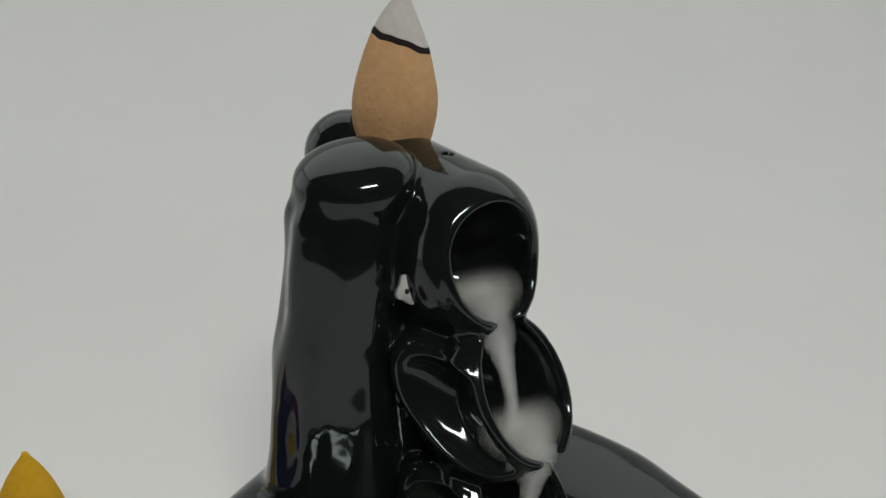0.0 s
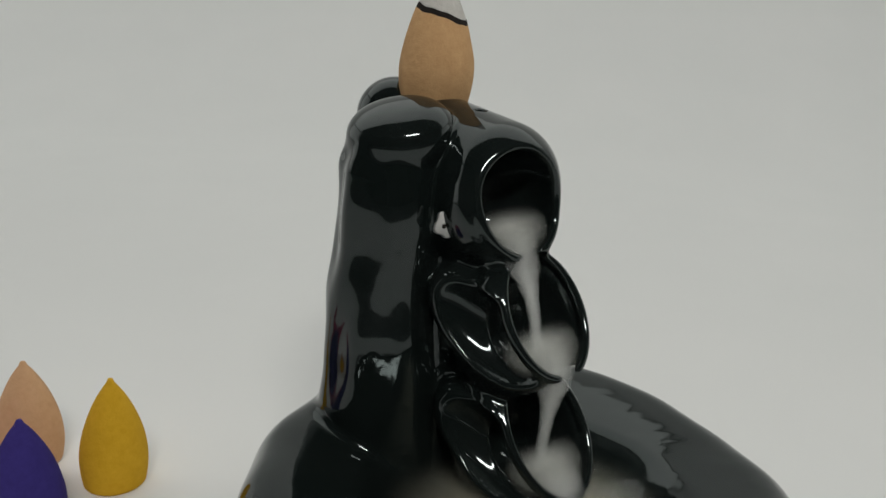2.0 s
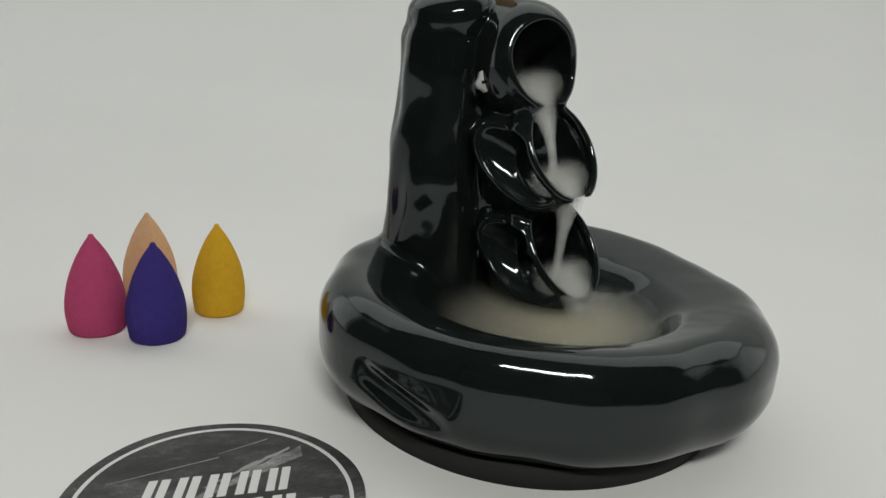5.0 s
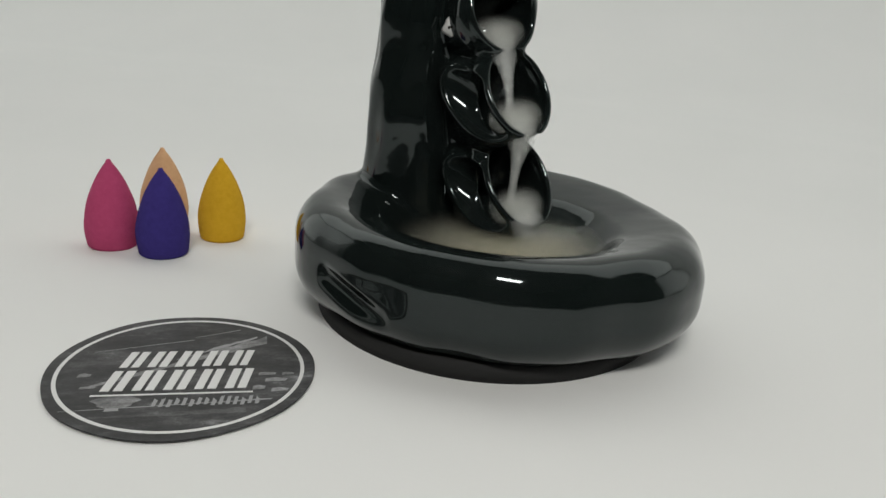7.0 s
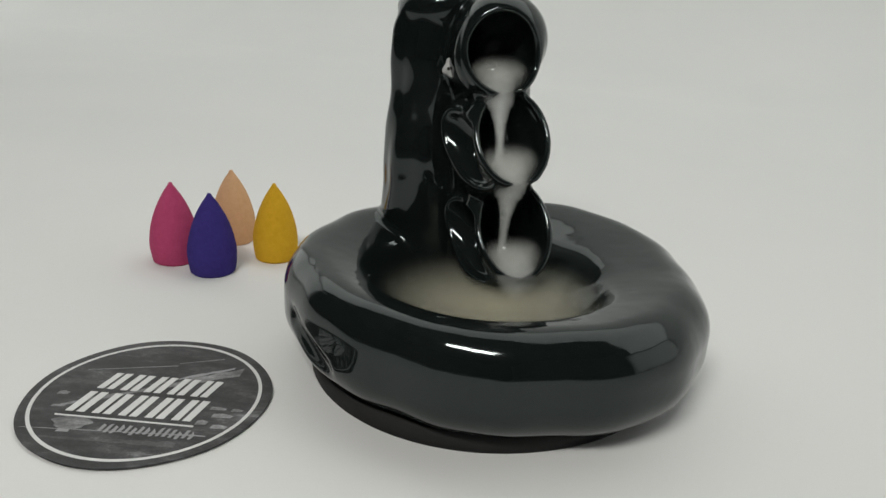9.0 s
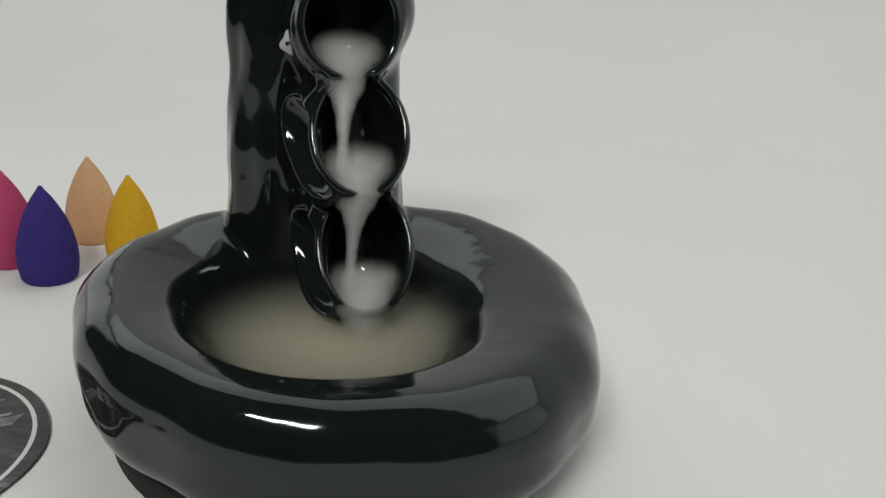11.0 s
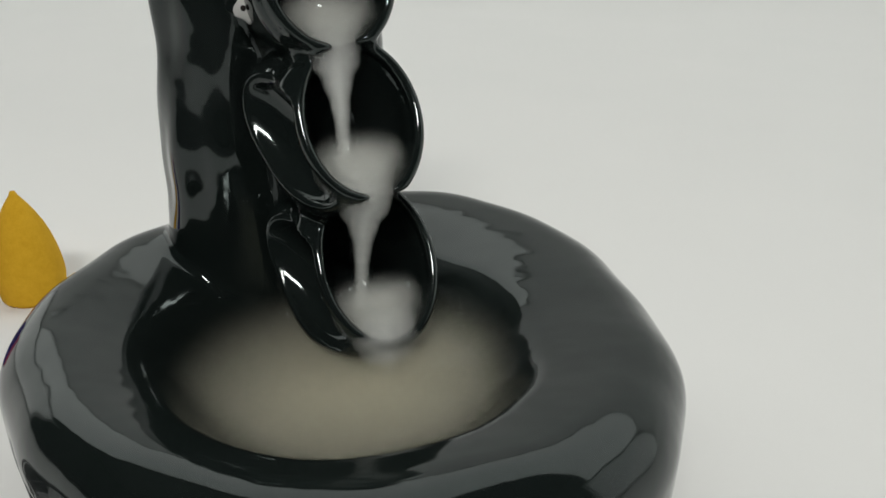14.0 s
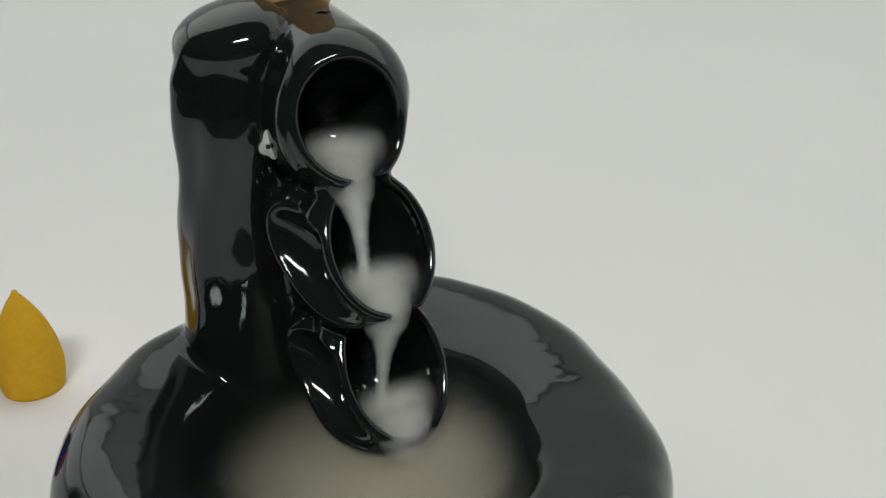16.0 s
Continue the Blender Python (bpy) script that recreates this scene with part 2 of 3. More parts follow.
# scoops: middle of the mouth, tilt of the mouth upwards, half height, half width, depth
CUPS = [
    dict(mouth=at(-0.0104, -0.0002, 0.0850), tilt=22, high=0.0128, wide=0.0118, deep=0.018, bore=(0.0102, 0.0088), left=0.0010),
    dict(mouth=at(-0.0010, 0.0018, 0.0636), tilt=33, high=0.0150, wide=0.0124, deep=0.020, bore=(0.0120, 0.0085), left=0.0018),
    dict(mouth=at(0.0012, 0.0036, 0.0385), tilt=38, high=0.0166, wide=0.0130, deep=0.021, bore=(0.0134, 0.0088), left=0.0020),
]
for cup in CUPS:
    e = radians(cup["tilt"])
    cup["m"], cup["t"] = OUT * math.cos(e) + UP * math.sin(e), UP * math.cos(e) - OUT * math.sin(e)


def bulge(az, middle, width):
    """1 at the angle middle, falling off over width, in degrees."""
    d = (az - radians(middle) + math.pi) % (2 * math.pi) - math.pi
    return np.exp(-(d / radians(width)) ** 2)


def d_base(p):
    r, az = np.hypot(p[:, 0], p[:, 1]), np.arctan2(p[:, 1], p[:, 0])
    edge = 0.0562 + 0.0046 * bulge(az, -20, 27) + 0.0028 * bulge(az, -162, 30) + 0.0052 * bulge(az, 80, 45) + 0.0004 * np.sin(9 * az) + 0.0004 * np.sin(5 * az + 1.0) + 0.0002 * np.sin(17 * az)
    top = 0.0335 + 0.0012 * np.cos(az - radians(190)) + 0.0002 * np.sin(4 * az + 2) + 0.00006 * np.sin(13 * az)
    # the wall draws in towards its foot
    edge = edge - 0.0016 * np.clip((0.016 - p[:, 2]) / 0.012, 0, 1) ** 1.5
    mid, half, rad = (top + 0.0026) / 2, (top - 0.0026) / 2, 0.0122
    qr, qz = r - (edge - rad), np.abs(p[:, 2] - mid) - (half - rad)
    d = np.hypot(np.maximum(qr, 0), np.maximum(qz, 0)) + np.minimum(np.maximum(qr, qz), 0) - rad
    # the rim dips gently inwards, then drops into the bowl
    dish = d_ball(p, np.array((0.000, -0.003, 0.1338)), (OUT, SIDE, UP), (0.1100, 0.1100, 0.1100))
    d = cut(d, dish, 0.006)
    bowl = d_ball(p, np.array((0.001, -0.0055, 0.0345)), (OUT, SIDE, UP), (0.0350, 0.0345, 0.0190))
    bowl = bowl + 0.0003 * np.sin(6 * az + 0.6) + 0.00012 * np.sin(11 * az)
    d = cut(d, bowl, 0.0026)
    # thumb-shaped hollow pressed into the outer side
    a, b = radians(-131), radians(-112)
    dent = d_limb(p, np.array((0.0600 * math.cos(a), 0.0600 * math.sin(a), 0.0180)), np.array((0.0598 * math.cos(b), 0.0598 * math.sin(b), 0.0125)), 0.0042, 0.0050)
    return cut(d, dent, 0.0015)


def d_trunk(p):
    """Two columns: one under the knobs, one behind the scoops."""
    q = p - at(-0.0335, -0.0140, 0.0)
    turn = np.arctan2(q @ SIDE, q @ OUT)
    wave = (0.0004 * np.sin(7 * turn + 1.2 * np.sin(p[:, 2] * 90 + 1)) + 0.00035 * np.sin(5 * turn + 0.9 * np.sin(p[:, 2] * 120)) + 0.0003 * np.sin(9 * turn - p[:, 2] * 100) + 0.00045 * np.sin(p[:, 2] * 210 + 1.3 * turn + 0.8) + 0.00015 * np.sin(p[:, 2] * 420 - 2 * turn)) * np.clip((p[:, 2] - 0.03) * 60, 0, 1)
    a = d_limb(p, at(-0.0345, -0.0130, 0.024), at(-0.0320, -0.0146, 0.0880), 0.0160, 0.0114) + wave * 0.8
    b = d_limb(p, at(-0.0400, 0.0040, 0.024), at(-0.0410, 0.000, 0.0905), 0.0150, 0.0120)
    b = blend(b, d_limb(p, at(-0.0350, 0.0005, 0.0912), at(-0.0175, 0.0016, 0.0882), 0.0125, 0.0130), 0.004)
    b = blend(b, d_limb(p, at(-0.0230, 0.0030, 0.024), at(-0.0230, 0.0010, 0.085), 0.0125, 0.0110), 0.004)
    d = blend(a, b, 0.0018)
    # small smoke hole in the top of the hood
    return cut(d, np.linalg.norm(p - at(-0.0240, 0.0010, 0.1018), axis=1) - 0.0011, 0.0004)


def d_head_front(p):
    """A sloping cap whose lower edge folds over the stem towards the scoops."""
    c = at(-0.0306, -0.0144, 0.0962)
    face = np.array((-0.16, -0.42, 0.89))
    face = face / np.linalg.norm(face)
    tip = OUT * 0.62 + SIDE * 0.78
    tip = tip - face * (tip @ face)
    tip = tip / np.linalg.norm(tip)
    d = d_ball(p, c, (face, tip, np.cross(face, tip)), (0.0090, 0.0116, 0.0102))
    return cut(d, 0.0070 - (p - c) @ face, 0.0040)


def d_head_back(p):
    return d_ball(p, at(-0.0490, -0.0045, 0.0980), (OUT, SIDE, UP), (0.0085, 0.0090, 0.0090))


def d_rim(p, cup):
    """A round bead along the edge of the mouth."""
    q = p - cup["mouth"] - cup["m"] * 0.0016
    x, y = q @ cup["t"], q @ SIDE
    a, b = cup["bore"][0] + 0.0008, cup["bore"][1] + 0.0008
    turn = np.arctan2(y / b, x / a)
    return np.sqrt((x - a * np.cos(turn)) ** 2 + (y - b * np.sin(turn)) ** 2 + (q @ cup["m"]) ** 2) - 0.0014


def d_cup(p, cup):
    m, t, c = cup["m"], cup["t"], cup["mouth"]
    d = d_ball(p, c - m * 0.005 - SIDE * cup["left"], (m, t, SIDE), (cup["deep"], cup["high"], cup["wide"]))
    d = cut(d, -((p - c) @ m - 0.0022), 0.0036)
    if cup["tilt"] > 30:
        # a leaf-shaped lobe along the left flank, hollowed like a spoon
        a = OUT * 0.74 + SIDE * 0.38 - UP * 0.56
        a = a / np.linalg.norm(a)
        n = OUT * 0.50 - SIDE * 0.84 + UP * 0.20
        n = n - a * (n @ a)
        n = n / np.linalg.norm(n)
        b = np.cross(a, n)
        o = c - OUT * 0.0060 - SIDE * 0.0074 - UP * 0.0036
        d = blend(d, d_ball(p, o, (a, n, b), (0.0165, 0.0066, 0.0088)), 0.0014)
        d = cut(d, d_ball(p, o + n * 0.0068, (a, n, b), (0.0142, 0.0062, 0.0068)), 0.0012)
    return blend(d, d_rim(p, cup), 0.0009)


def d_bore(p, cup):
    return d_ball(p, cup["mouth"] + cup["m"] * 0.001, (cup["m"], cup["t"], SIDE), (cup["deep"] * 0.80, *cup["bore"]))


PARTS = ["base", "trunk", "head", "head", "cup", "cup", "cup"]


def burner_fields(p):
    return [d_base(p), d_trunk(p), d_head_front(p), d_head_back(p)] + [d_cup(p, c) for c in CUPS]


def d_burner(p):
    f = burner_fields(p)
    tower = blend(f[1], f[2], 0.0013)
    tower = blend(tower, f[3], 0.0025)
    for k, c in enumerate(CUPS):
        tower = blend(tower, f[4 + k], 0.0022)
    for c in CUPS:
        tower = cut(tower, d_bore(p, c), 0.0022)
    return blend(f[0], tower, 0.0028)


def skin(field, low, high, h):
    """Surface nets: vertices, quads and normals of the zero surface of a field."""
    n = [int(round((b - a) / h)) + 1 for a, b in zip(low, high)]
    ax = [np.linspace(a, a + h * (k - 1), k) for a, k in zip(low, n)]
    val = np.empty(n, np.float32)
    gy, gz = np.meshgrid(ax[1], ax[2], indexing="ij")
    flat = np.stack([np.zeros(gy.size), gy.ravel(), gz.ravel()], 1)
    for i, x in enumerate(ax[0]):
        flat[:, 0] = x
        val[i] = field(flat).reshape(n[1], n[2])
    s = val < 0
    cell = [k - 1 for k in n]
    acc, cnt = np.zeros((*cell, 3)), np.zeros(cell)
    corner = [(i, j, k) for i in (0, 1) for j in (0, 1) for k in (0, 1)]

    def view(a, o):
        return a[o[0]:o[0] + cell[0], o[1]:o[1] + cell[1], o[2]:o[2] + cell[2]]

    for a in corner:
        for d in range(3):
            if a[d]:
                continue
            b = tuple(v + (q == d) for q, v in enumerate(a))
            va, vb = view(val, a), view(val, b)
            w = (va < 0) != (vb < 0)
            f = va[w] / (va[w] - vb[w])
            point = np.tile(np.array(a, float), (len(f), 1))
            point[:, d] += f
            acc[w] += point
            cnt[w] += 1
    live = cnt > 0
    index = np.full(cell, -1)
    index[live] = np.arange(live.sum())
    pts = np.array(low) + (np.argwhere(live) + acc[live] / cnt[live][:, None]) * h

    def grad(p):
        g = np.stack([field(p + d) - field(p - d) for d in np.eye(3) * h * 0.25], 1)
        return g / (h * 0.5)

    for _ in range(2):
        g = grad(pts)
        pts = pts - np.clip(field(pts) / np.maximum((g ** 2).sum(1), 0.1), -h, h)[:, None] * g
    g = grad(pts)
    normals = g / np.maximum(np.linalg.norm(g, axis=1), 1e-9)[:, None]
    quads = []
    for d in range(3):
        e, f = [q for q in range(3) if q != d]
        lo = [slice(1, c) for c in cell]
        lo[d] = slice(0, cell[d])
        hi = list(lo)
        hi[d] = slice(1, cell[d] + 1)
        sa, sb = s[tuple(lo)], s[tuple(hi)]
        where = np.argwhere(sa != sb)
        inside = sa[sa != sb]
        base = where.copy()
        for q in (e, f):
            base[:, q] += 1
        ring = []
        for oe, of in ((1, 1), (0, 1), (0, 0), (1, 0)):
            q = base.copy()
            q[:, e] -= oe
            q[:, f] -= of
            ring.append(index[q[:, 0], q[:, 1], q[:, 2]])
        ring = np.stack(ring, 1)
        turn = inside if d != 1 else ~inside
        ring[~turn] = ring[~turn][:, ::-1]
        quads.append(ring)
    return pts, np.concatenate(quads), normals


def build_burner():
    thing = empty("incense_burner", Matrix(), "glossy black glazed ceramic backflow incense burner on white paper", "incense burner")
    pts, quads, normals = skin(d_burner, (-0.064, -0.064, -0.002), (0.064, 0.068, 0.110), 0.0007)
    mid = pts[quads].mean(1)
    owner = np.argmin(np.stack(burner_fields(mid), 1), axis=1)
    labels = {0: "thick rounded dish with a shallow bowl", 1: "lumpy upright stem", 2: "rounded overhanging knob", 3: "rounded knob"}
    for k, name in enumerate(PARTS):
        q = quads[owner == k]
        if not len(q):
            continue
        used, inv = np.unique(q, return_inverse=True)
        me = bpy.data.meshes.new(name)
        me.from_pydata(pts[used].tolist(), [], inv.reshape(-1, 4).tolist())
        me.materials.append(GLAZE)
        me.polygons.foreach_set("use_smooth", [True] * len(me.polygons))
        me.normals_split_custom_set_from_vertices(normals[used].tolist())
        ob = new(name, me)
        ob.parent = thing
        tagged(ob, labels.get(k, "leaf-shaped open pouring scoop"))
    return thing


burner = build_burner()
foot = [(0.0510 + 0.0016 * math.cos(a - radians(165)) + 0.0005 * math.sin(3 * a), a) for a in [2 * math.pi * k / 96 for k in range(96)]]
part("foot", slab([(q * math.cos(a), q * math.sin(a)) for q, a in foot], 0.0, 0.0050), FOOT, burner, "dull dark unglazed foot ring")


def build_glint():
    """A light glint in the crease beside the top scoop, as a pale plate."""
    n = Vector((0.45, -0.85, 0.28)).normalized()
    p = np.array((-0.0251, 0.0147, 0.0771)) + np.array(n) * 0.012
    for _ in range(60):
        p = p - np.array(n) * max(d_burner(p[None])[0], 0) * 0.6
    side = n.cross(Vector((0, 0, 1))).normalized()
    m = Matrix((side, side.cross(n) * -1, n)).transposed().to_4x4()
    m.translation = Vector(p) + n * 0.0007
    edge = [0.0025 * (1 + 0.12 * math.sin(3 * a + 0.5) + 0.10 * math.sin(5 * a)) for a in [2 * math.pi * k / 28 for k in range(28)]]
    ob = part("glint", slab([(0.85 * q * math.cos(2 * math.pi * k / 28), 1.1 * q * math.sin(2 * math.pi * k / 28)) for k, q in enumerate(edge)], -0.0016, 0.00025), GLINT, burner, "light glint in the glaze, painted as a pale spot")
    ob.matrix_local = m
    # dark dot within the painted glint
    part("glint_dot", slab([(0.0008 + 0.00045 * math.cos(2 * math.pi * k / 14), 0.0004 + 0.0005 * math.sin(2 * math.pi * k / 14)) for k in range(14)], 0.0001, 0.0003), CHAR, ob)


build_glint()


# ---- incense cones ----
def cone_profile(h, r, low=0.0, high=1.0, steps=26):
    """Bullet shape: a slightly drawn-in foot, a belly and a pointed arch."""
    rows = []
    for k in range(steps + 1):
        f = low + (high - low) * k / steps
        belly = (0.90 + 0.10 * math.sin(min(f / 0.24, 1) * math.pi / 2)) if f < 0.24 else 1.0
        arch = 1.0 if f < 0.24 else max(1 - ((f - 0.24) / 0.76) ** 1.75, 0) ** 0.84
        rows.append((max(r * belly * arch, 0.0006), h * f))
    if low == 0.0:
        rows[0] = (rows[0][0] * 0.93, 0.0)
        rows.insert(1, (rows[1][0] * 0.985, 0.0006))
    return rows


def build_cone(name, mat, x, y, h, r, seed, label, lean=(0, 0)):
    ob = part(name, lathe(cone_profile(h, r), 44, 0.018, seed), mat)
    ob.matrix_world = pose(x, y, 0.0, lean[0], lean[1], seed * 40)
    return tagged(ob, label, "incense cone", "loose incense cones")


build_cone("incense_cone", PINK, -0.1299, 0.0016, 0.0295, 0.0086, 1, "matte magenta pink incense cone standing on the paper")
build_cone("incense_cone", BLUE, -0.1109, 0.0014, 0.0289, 0.0086, 2, "matte dark violet blue incense cone standing on the paper")
yellow = build_cone("incense_cone", YELLOW, -0.1019, 0.0248, 0.0289, 0.0083, 3, "matte mustard yellow incense cone with a small bump")
bump_bm = bmesh.new()
bmesh.ops.create_icosphere(bump_bm, subdivisions=3, radius=1.0)
for v in bump_bm.verts:
    v.co = Vector((v.co.x * 0.0010, v.co.y * 0.0013, v.co.z * 0.0012))
lump = part("lump", bump_bm, YELLOW, yellow, "small raised lump")
lump.matrix_world = pose(-0.1019 + 0.0079, 0.0248 - 0.0010, 0.0105)
lump.matrix_parent_inverse = yellow.matrix_world.inverted()
build_cone("incense_cone", PALE_TAN, -0.1278, 0.0300, 0.0287, 0.0085, 4, "matte pale tan incense cone standing behind the others")


def build_burning_cone():
    thing = empty("burning_incense_cone", pose(-0.0260, 0.0318, 0.1017, 2.0, 2.5, 0), "lit tan incense cone with an ashen tip on the burner", "incense cone")
    h, r = 0.0290, 0.0084

    def piece(name, low, high, mat, label, grow=1.0):
        bm = lathe([(q * grow, z) for q, z in cone_profile(h, r, low, high, 22)], 48, 0.02, 5)
        for v in bm.verts:
            f = v.co.z / h
            turn = math.atan2(v.co.y, v.co.x)
            v.co.z += 0.00018 * math.exp(-((f - 0.68) / 0.12) ** 2) * (math.sin(4 * turn + 1) + 0.6 * math.sin(9 * turn))
            v.co.z -= max(f - 0.35, 0) * 0.75 * v.co.x * (1.0 if f < 0.95 else 0.3)
        return part(name, bm, mat, thing, label)

    piece("body", 0.0, 0.667, TAN, "grainy unburnt tan body")
    piece("char_ring", 0.658, 0.697, CHAR, "narrow black burning edge", 1.004)
    piece("ash_tip", 0.690, 1.0, ASH, "soft grey ash", 0.985)


build_burning_cone()


# ---- round printed card ----
def build_card():
    R = 0.0304
    thing = empty("round_card", pose(-0.0618, -0.0708, 0.0004, 0, 0, 24), "round grey printed card with white ring lying on the paper", "card")
    circle = [(R * (1 + 0.006 * math.sin(3 * a + 1) + 0.004 * math.sin(7 * a)) * math.cos(a), R * (1 + 0.006 * math.sin(3 * a + 1) + 0.004 * math.sin(7 * a)) * math.sin(a)) for a in [2 * math.pi * k / 96 for k in range(96)]]
    part("card", slab(circle, 0.0, 0.0004), PRINT, thing, smooth=False)
    bm = bmesh.new()
    ring = [[bm.verts.new((q * math.cos(2 * math.pi * k / 96), q * math.sin(2 * math.pi * k / 96), z)) for k in range(96)] for q, z in ((0.0271, 0.0004), (0.0271, 0.00046), (0.0280, 0.00046), (0.0280, 0.0004))]
    for a, b in zip(ring, ring[1:]):
        for k in range(96):
            bm.faces.new((a[k], b[k], b[(k + 1) % 96], a[(k + 1) % 96]))
    part("ring", bm, INK_WHITE, thing, "thin white printed ring", smooth=False)
    def flat(name, points, mat, label="", top=0.00046):
        return part(name, slab(points, 0.0004, top), mat, thing, label, smooth=False)

    # the printed landscape: a pale slope, thin wires, roofs, a fence, a road
    def strip(a, b, wide, jag, seed, mat, name, label):
        rng = random.Random(seed)
        n = 14
        (ax, ay), (bx, by) = a, b
        up = [(ax + (bx - ax) * k / n, ay + (by - ay) * k / n + wide * (0.25 + 0.75 * k / n) * (1 + jag * rng.uniform(-1, 1))) for k in range(n + 1)]
        low = [(ax + (bx - ax) * k / n, ay + (by - ay) * k / n - wide * 0.4 * (0.25 + 0.75 * k / n) * (1 + jag * rng.uniform(-1, 1))) for k in range(n + 1)]
        flat(name, low + up[::-1], mat, label, 0.00043)

    strip((-0.0205, -0.0085), (0.0190, 0.0145), 0.0026, 0.5, 3, PALE_PRINT, "slope", "pale grey cloudy slope")
    strip((-0.0020, 0.0050), (0.0165, 0.0168), 0.0012, 0.7, 4, INK_GREY, "slope", "grey cloudy slope")
    strip((-0.0215, 0.0098), (0.0010, 0.0158), 0.00022, 0.3, 5, INK_GREY, "wire", "thin grey line")
    strip((0.0010, 0.0172), (0.0120, 0.0215), 0.00022, 0.3, 6, INK_GREY, "wire", "thin grey line")
    strip((-0.0232, -0.0180), (0.0205, -0.0152), 0.00035, 0.5, 7, INK_GREY, "road", "pale road edge")
    strip((-0.0180, -0.0212), (0.0150, -0.0200), 0.0016, 0.4, 8, DARK_PRINT, "road", "dark grey road")
    for x, y, w, h in ((0.0172, -0.0040, 0.0042, 0.0016), (0.0188, -0.0072, 0.0052, 0.0020), (0.0226, -0.0040, 0.0030, 0.0014), (0.0160, -0.0108, 0.0030, 0.0022), (0.0202, -0.0118, 0.0040, 0.0018), (-0.0228, -0.0030, 0.0030, 0.0020), (-0.0212, -0.0085, 0.0036, 0.0012)):
        flat("roof", [(x, y), (x + w * 0.9, y + 0.0003), (x + w, y + h * 0.7), (x + w * 0.45, y + h), (x + 0.0002, y + h * 0.8)], PALE_PRINT, "small pale house shape", 0.00044)
    # two rows of plain slanted white bars in place of the lettering
    for x0, y0, x1, high, count in ((-0.0150, 0.0014, 0.0158, 0.0080, 5), (-0.0172, -0.0098, 0.0160, 0.0094, 5)):
        step = (x1 - x0) / count
        for k in range(count):
            for q in (0.08, 0.50):
                a, b = x0 + (k + q) * step, x0 + (k + q + 0.29) * step
                flat("bar", [(a, y0), (b, y0), (b + 0.0016, y0 + high), (a + 0.0016, y0 + high)], INK_WHITE, "", 0.00048)
    rng = random.Random(9)
    for k in range(15):
        a, low = -0.0050 + 0.00155 * k, -0.0170 + rng.uniform(-0.0004, 0.0006)
        flat("small_bar", [(a, low), (a + 0.0008, low), (a + 0.0012, low + rng.uniform(0.0016, 0.0040)), (a + 0.0004, low + 0.0032)], INK_GREY)
    flat("blot", [(-0.0125 + 0.0046 * (1 + 0.15 * math.sin(3 * q) + 0.08 * math.sin(7 * q)) * math.cos(q), -0.0146 + 0.0027 * math.sin(q)) for q in [2 * math.pi * k / 28 for k in range(28)]], PALE_PRINT, "pale grey tree shape", 0.00047)
    flat("trunk", [(-0.0142, -0.0185), (-0.0112, -0.0183), (-0.0116, -0.0165), (-0.0138, -0.0165)], INK_GREY, "grey tree trunk", 0.00045)
    flat("rule", [(-0.0182, -0.0120), (0.0162, -0.0120), (0.0162, -0.0114), (-0.0182, -0.0114)], INK_WHITE, "thin white line", 0.00048)


build_card()


# ---- smoke ----
def tube(points, shells=20, steps=16, spread=1.0):
    """Nested soft skins round a line of (place, half width across, half depth)."""
    bm = bmesh.new()
    fine = []
    for (a, wa, da), (b, wb, db) in zip(points, points[1:]):
        for k in range(5):
            f = k / 5
            g = f * f * (3 - 2 * f)
            fine.append((a + (b - a) * f, wa + (wb - wa) * g, da + (db - da) * g))
    fine.append(points[-1])
    for s in range(shells):
        grow = (s + 0.6) / (shells - 0.4) * spread
        rings = []
        for c, w, d in fine:
            rings.append([bm.verts.new(c + SIDE * w * grow * math.cos(2 * math.pi * k / steps) + OUT * d * grow * math.sin(2 * math.pi * k / steps)) for k in range(steps)])
        for lo, hi in zip(rings, rings[1:]):
            for k in range(steps):
                bm.faces.new((lo[k], lo[(k + 1) % steps], hi[(k + 1) % steps], hi[k]))
        bm.faces.new(rings[0])
        bm.faces.new(rings[-1][::-1])
    return bm


def puff(r, shells=18):
    """Nested soft skins of an egg shape with half lengths r."""
    bm = bmesh.new()
    for s in range(shells):
        g = (s + 0.6) / (shells - 0.4)
        for v in bmesh.ops.create_icosphere(bm, subdivisions=3, radius=1.0)["verts"]:
            v.co = Vector((v.co.x * r[0] * g, v.co.y * r[1] * g, v.co.z * r[2] * g))
    return bm


SMOKES = []


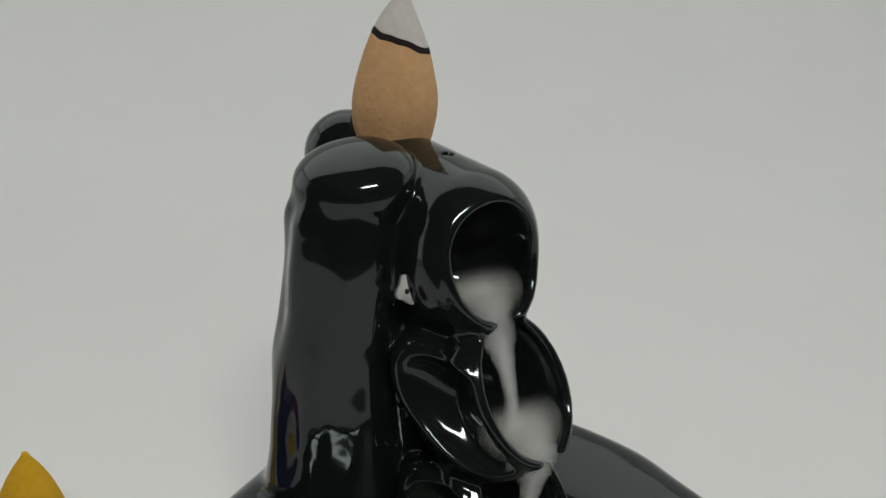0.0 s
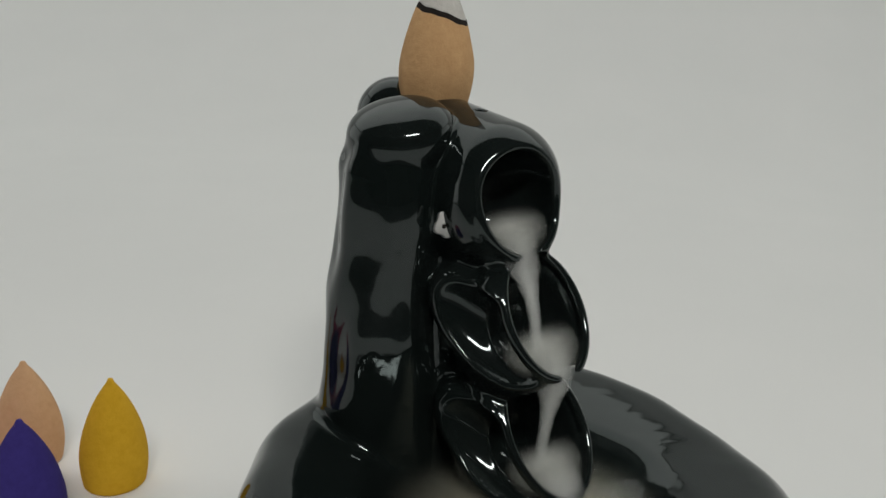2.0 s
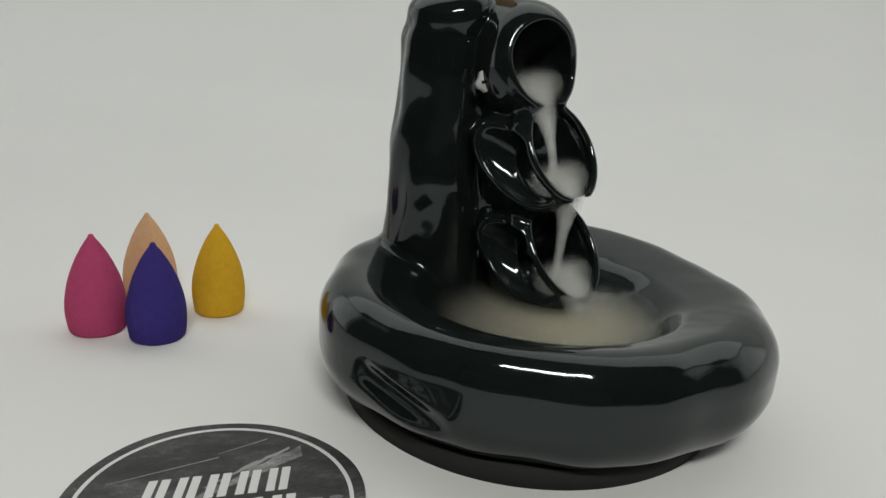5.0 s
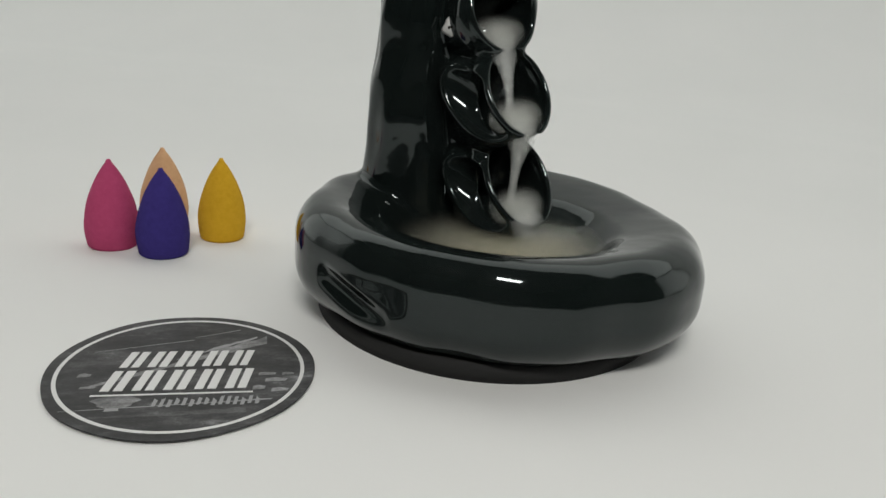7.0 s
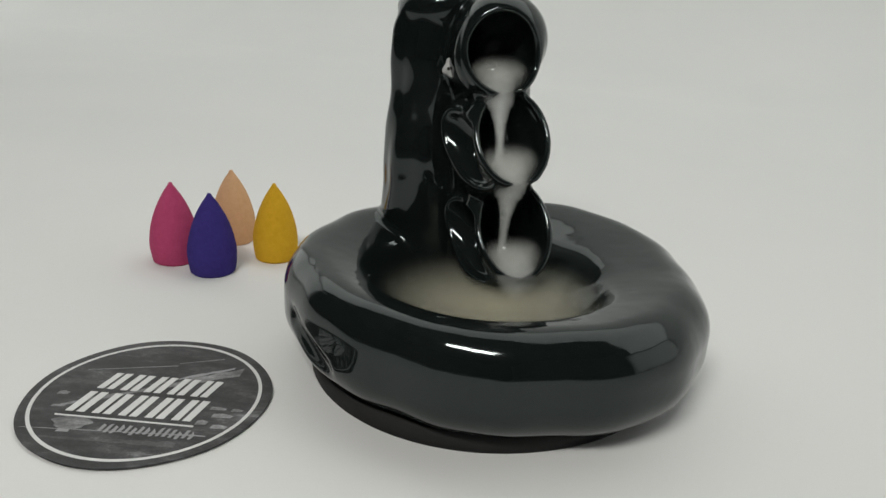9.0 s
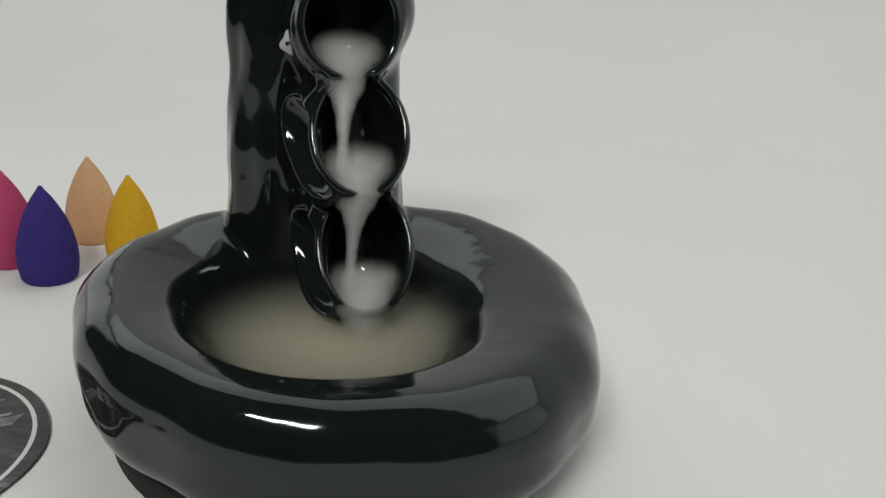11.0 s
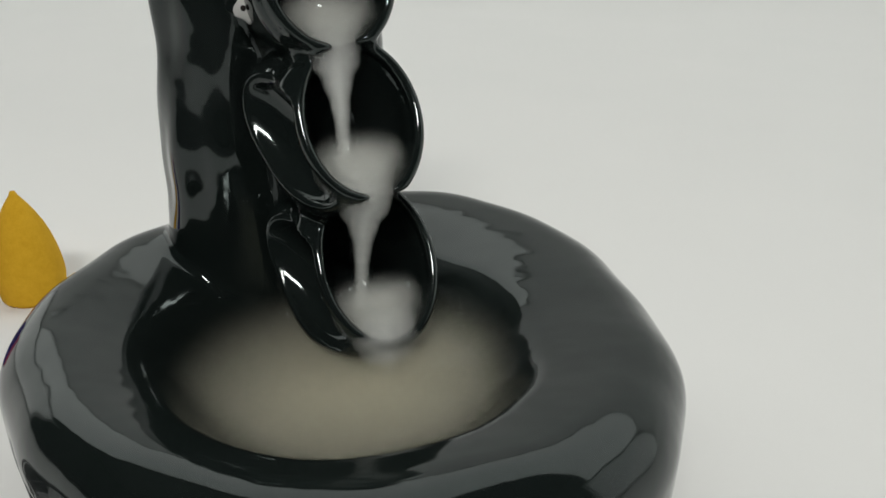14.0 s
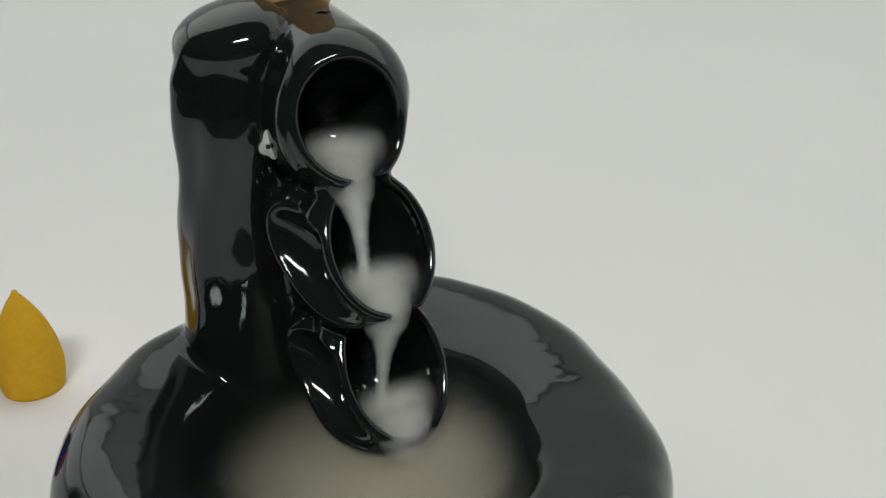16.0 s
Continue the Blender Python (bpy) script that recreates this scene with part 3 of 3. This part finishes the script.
def build_smoke():
    for k, cup in enumerate(CUPS):
        m, t, c = cup["m"], cup["t"], cup["mouth"]
        lip = c - t * (cup["bore"][0] + 0.0008) + m * 0.0004 - SIDE * 0.0008
        end = CUPS[k + 1]["mouth"] - SIDE * 0.0034 - CUPS[k + 1]["t"] * 0.0072 - CUPS[k + 1]["m"] * 0.001 if k < 2 else at(0.0085, 0.0045, 0.0175)
        thing = empty("smoke_stream", Matrix(), "thin white smoke pouring from a scoop", "smoke", "falling smoke streams", "stuff")
        cloud = part("puff", puff((0.0072, cup["bore"][1] * 0.97, cup["bore"][0] * 0.62)), PUFF, thing)
        turn = Matrix((Vector(m), Vector(SIDE), Vector(t))).transposed().to_4x4()
        turn.translation = Vector(c - t * cup["bore"][0] * 0.50 - m * 0.0025)
        cloud.matrix_local = turn
        if k < 2:
            line = [(c - t * cup["bore"][0] * 0.55, 0.0050, 0.0022), (lip + UP * 0.0012, 0.0048, 0.0018)]
            for f, wide in ((0.10, 0.0044), (0.24, 0.0027), (0.42, 0.0017), (0.62, 0.0013), (0.82, 0.0013), (1.0, 0.0018)):
                g = 1 - (1 - f) ** 2
                flow = lip * (1 - g) + end * g
                flow[2] = lip[2] * (1 - f) + end[2] * f
                line.append((flow, wide, 0.0011 + wide * 0.15))
        else:
            line = [(c - t * cup["bore"][0] * 0.55, 0.0055, 0.0025), (lip + m * 0.0012 + UP * 0.001, 0.0062, 0.0022), (lip + m * 0.0018 - UP * 0.0025, 0.0050, 0.0020), (lip + m * 0.0016 - UP * 0.0060, 0.0010, 0.0010)]
        part("stream", tube(line), SMOKE, thing)
        SMOKES.append(thing)
    for k in range(8):
        thing = empty("smoke_pool", pose(0.0055, -0.0112, 0.0206 + 0.0006 * k), "beige smoke pooled in the bowl of the burner", "smoke", "pooled smoke layers", "stuff")
        bm = bmesh.new()
        for v in bmesh.ops.create_icosphere(bm, subdivisions=4, radius=1.0)["verts"]:
            v.co = Vector((v.co.x * 0.0405, v.co.y * 0.0400, v.co.z * 0.0012))
        part("layer", bm, POOL, thing)
        SMOKES.append(thing)


build_smoke()


# ---- what moves: the smoke sways and turns slowly ----
def motions():
    for n, thing in enumerate(SMOKES):
        rows = []
        home = thing.matrix_world.copy()
        for k in range(0, 17):
            if n < 3:
                m = home @ pose(0.00022 * math.sin(k * 1.1 + n), 0.00022 * math.cos(k * 0.9 + 2 * n), 0.00015 * math.sin(k * 1.7 + n))
            else:
                m = home @ pose(0.0006 * math.sin(k * 0.8 + n), 0.0006 * math.cos(k * 0.7 + n), 0, 0, 0, (6 + n) * k * (1 if n % 2 else -1) * 0.5)
            rows.append((k, m))
        walk(thing, rows)


motions()
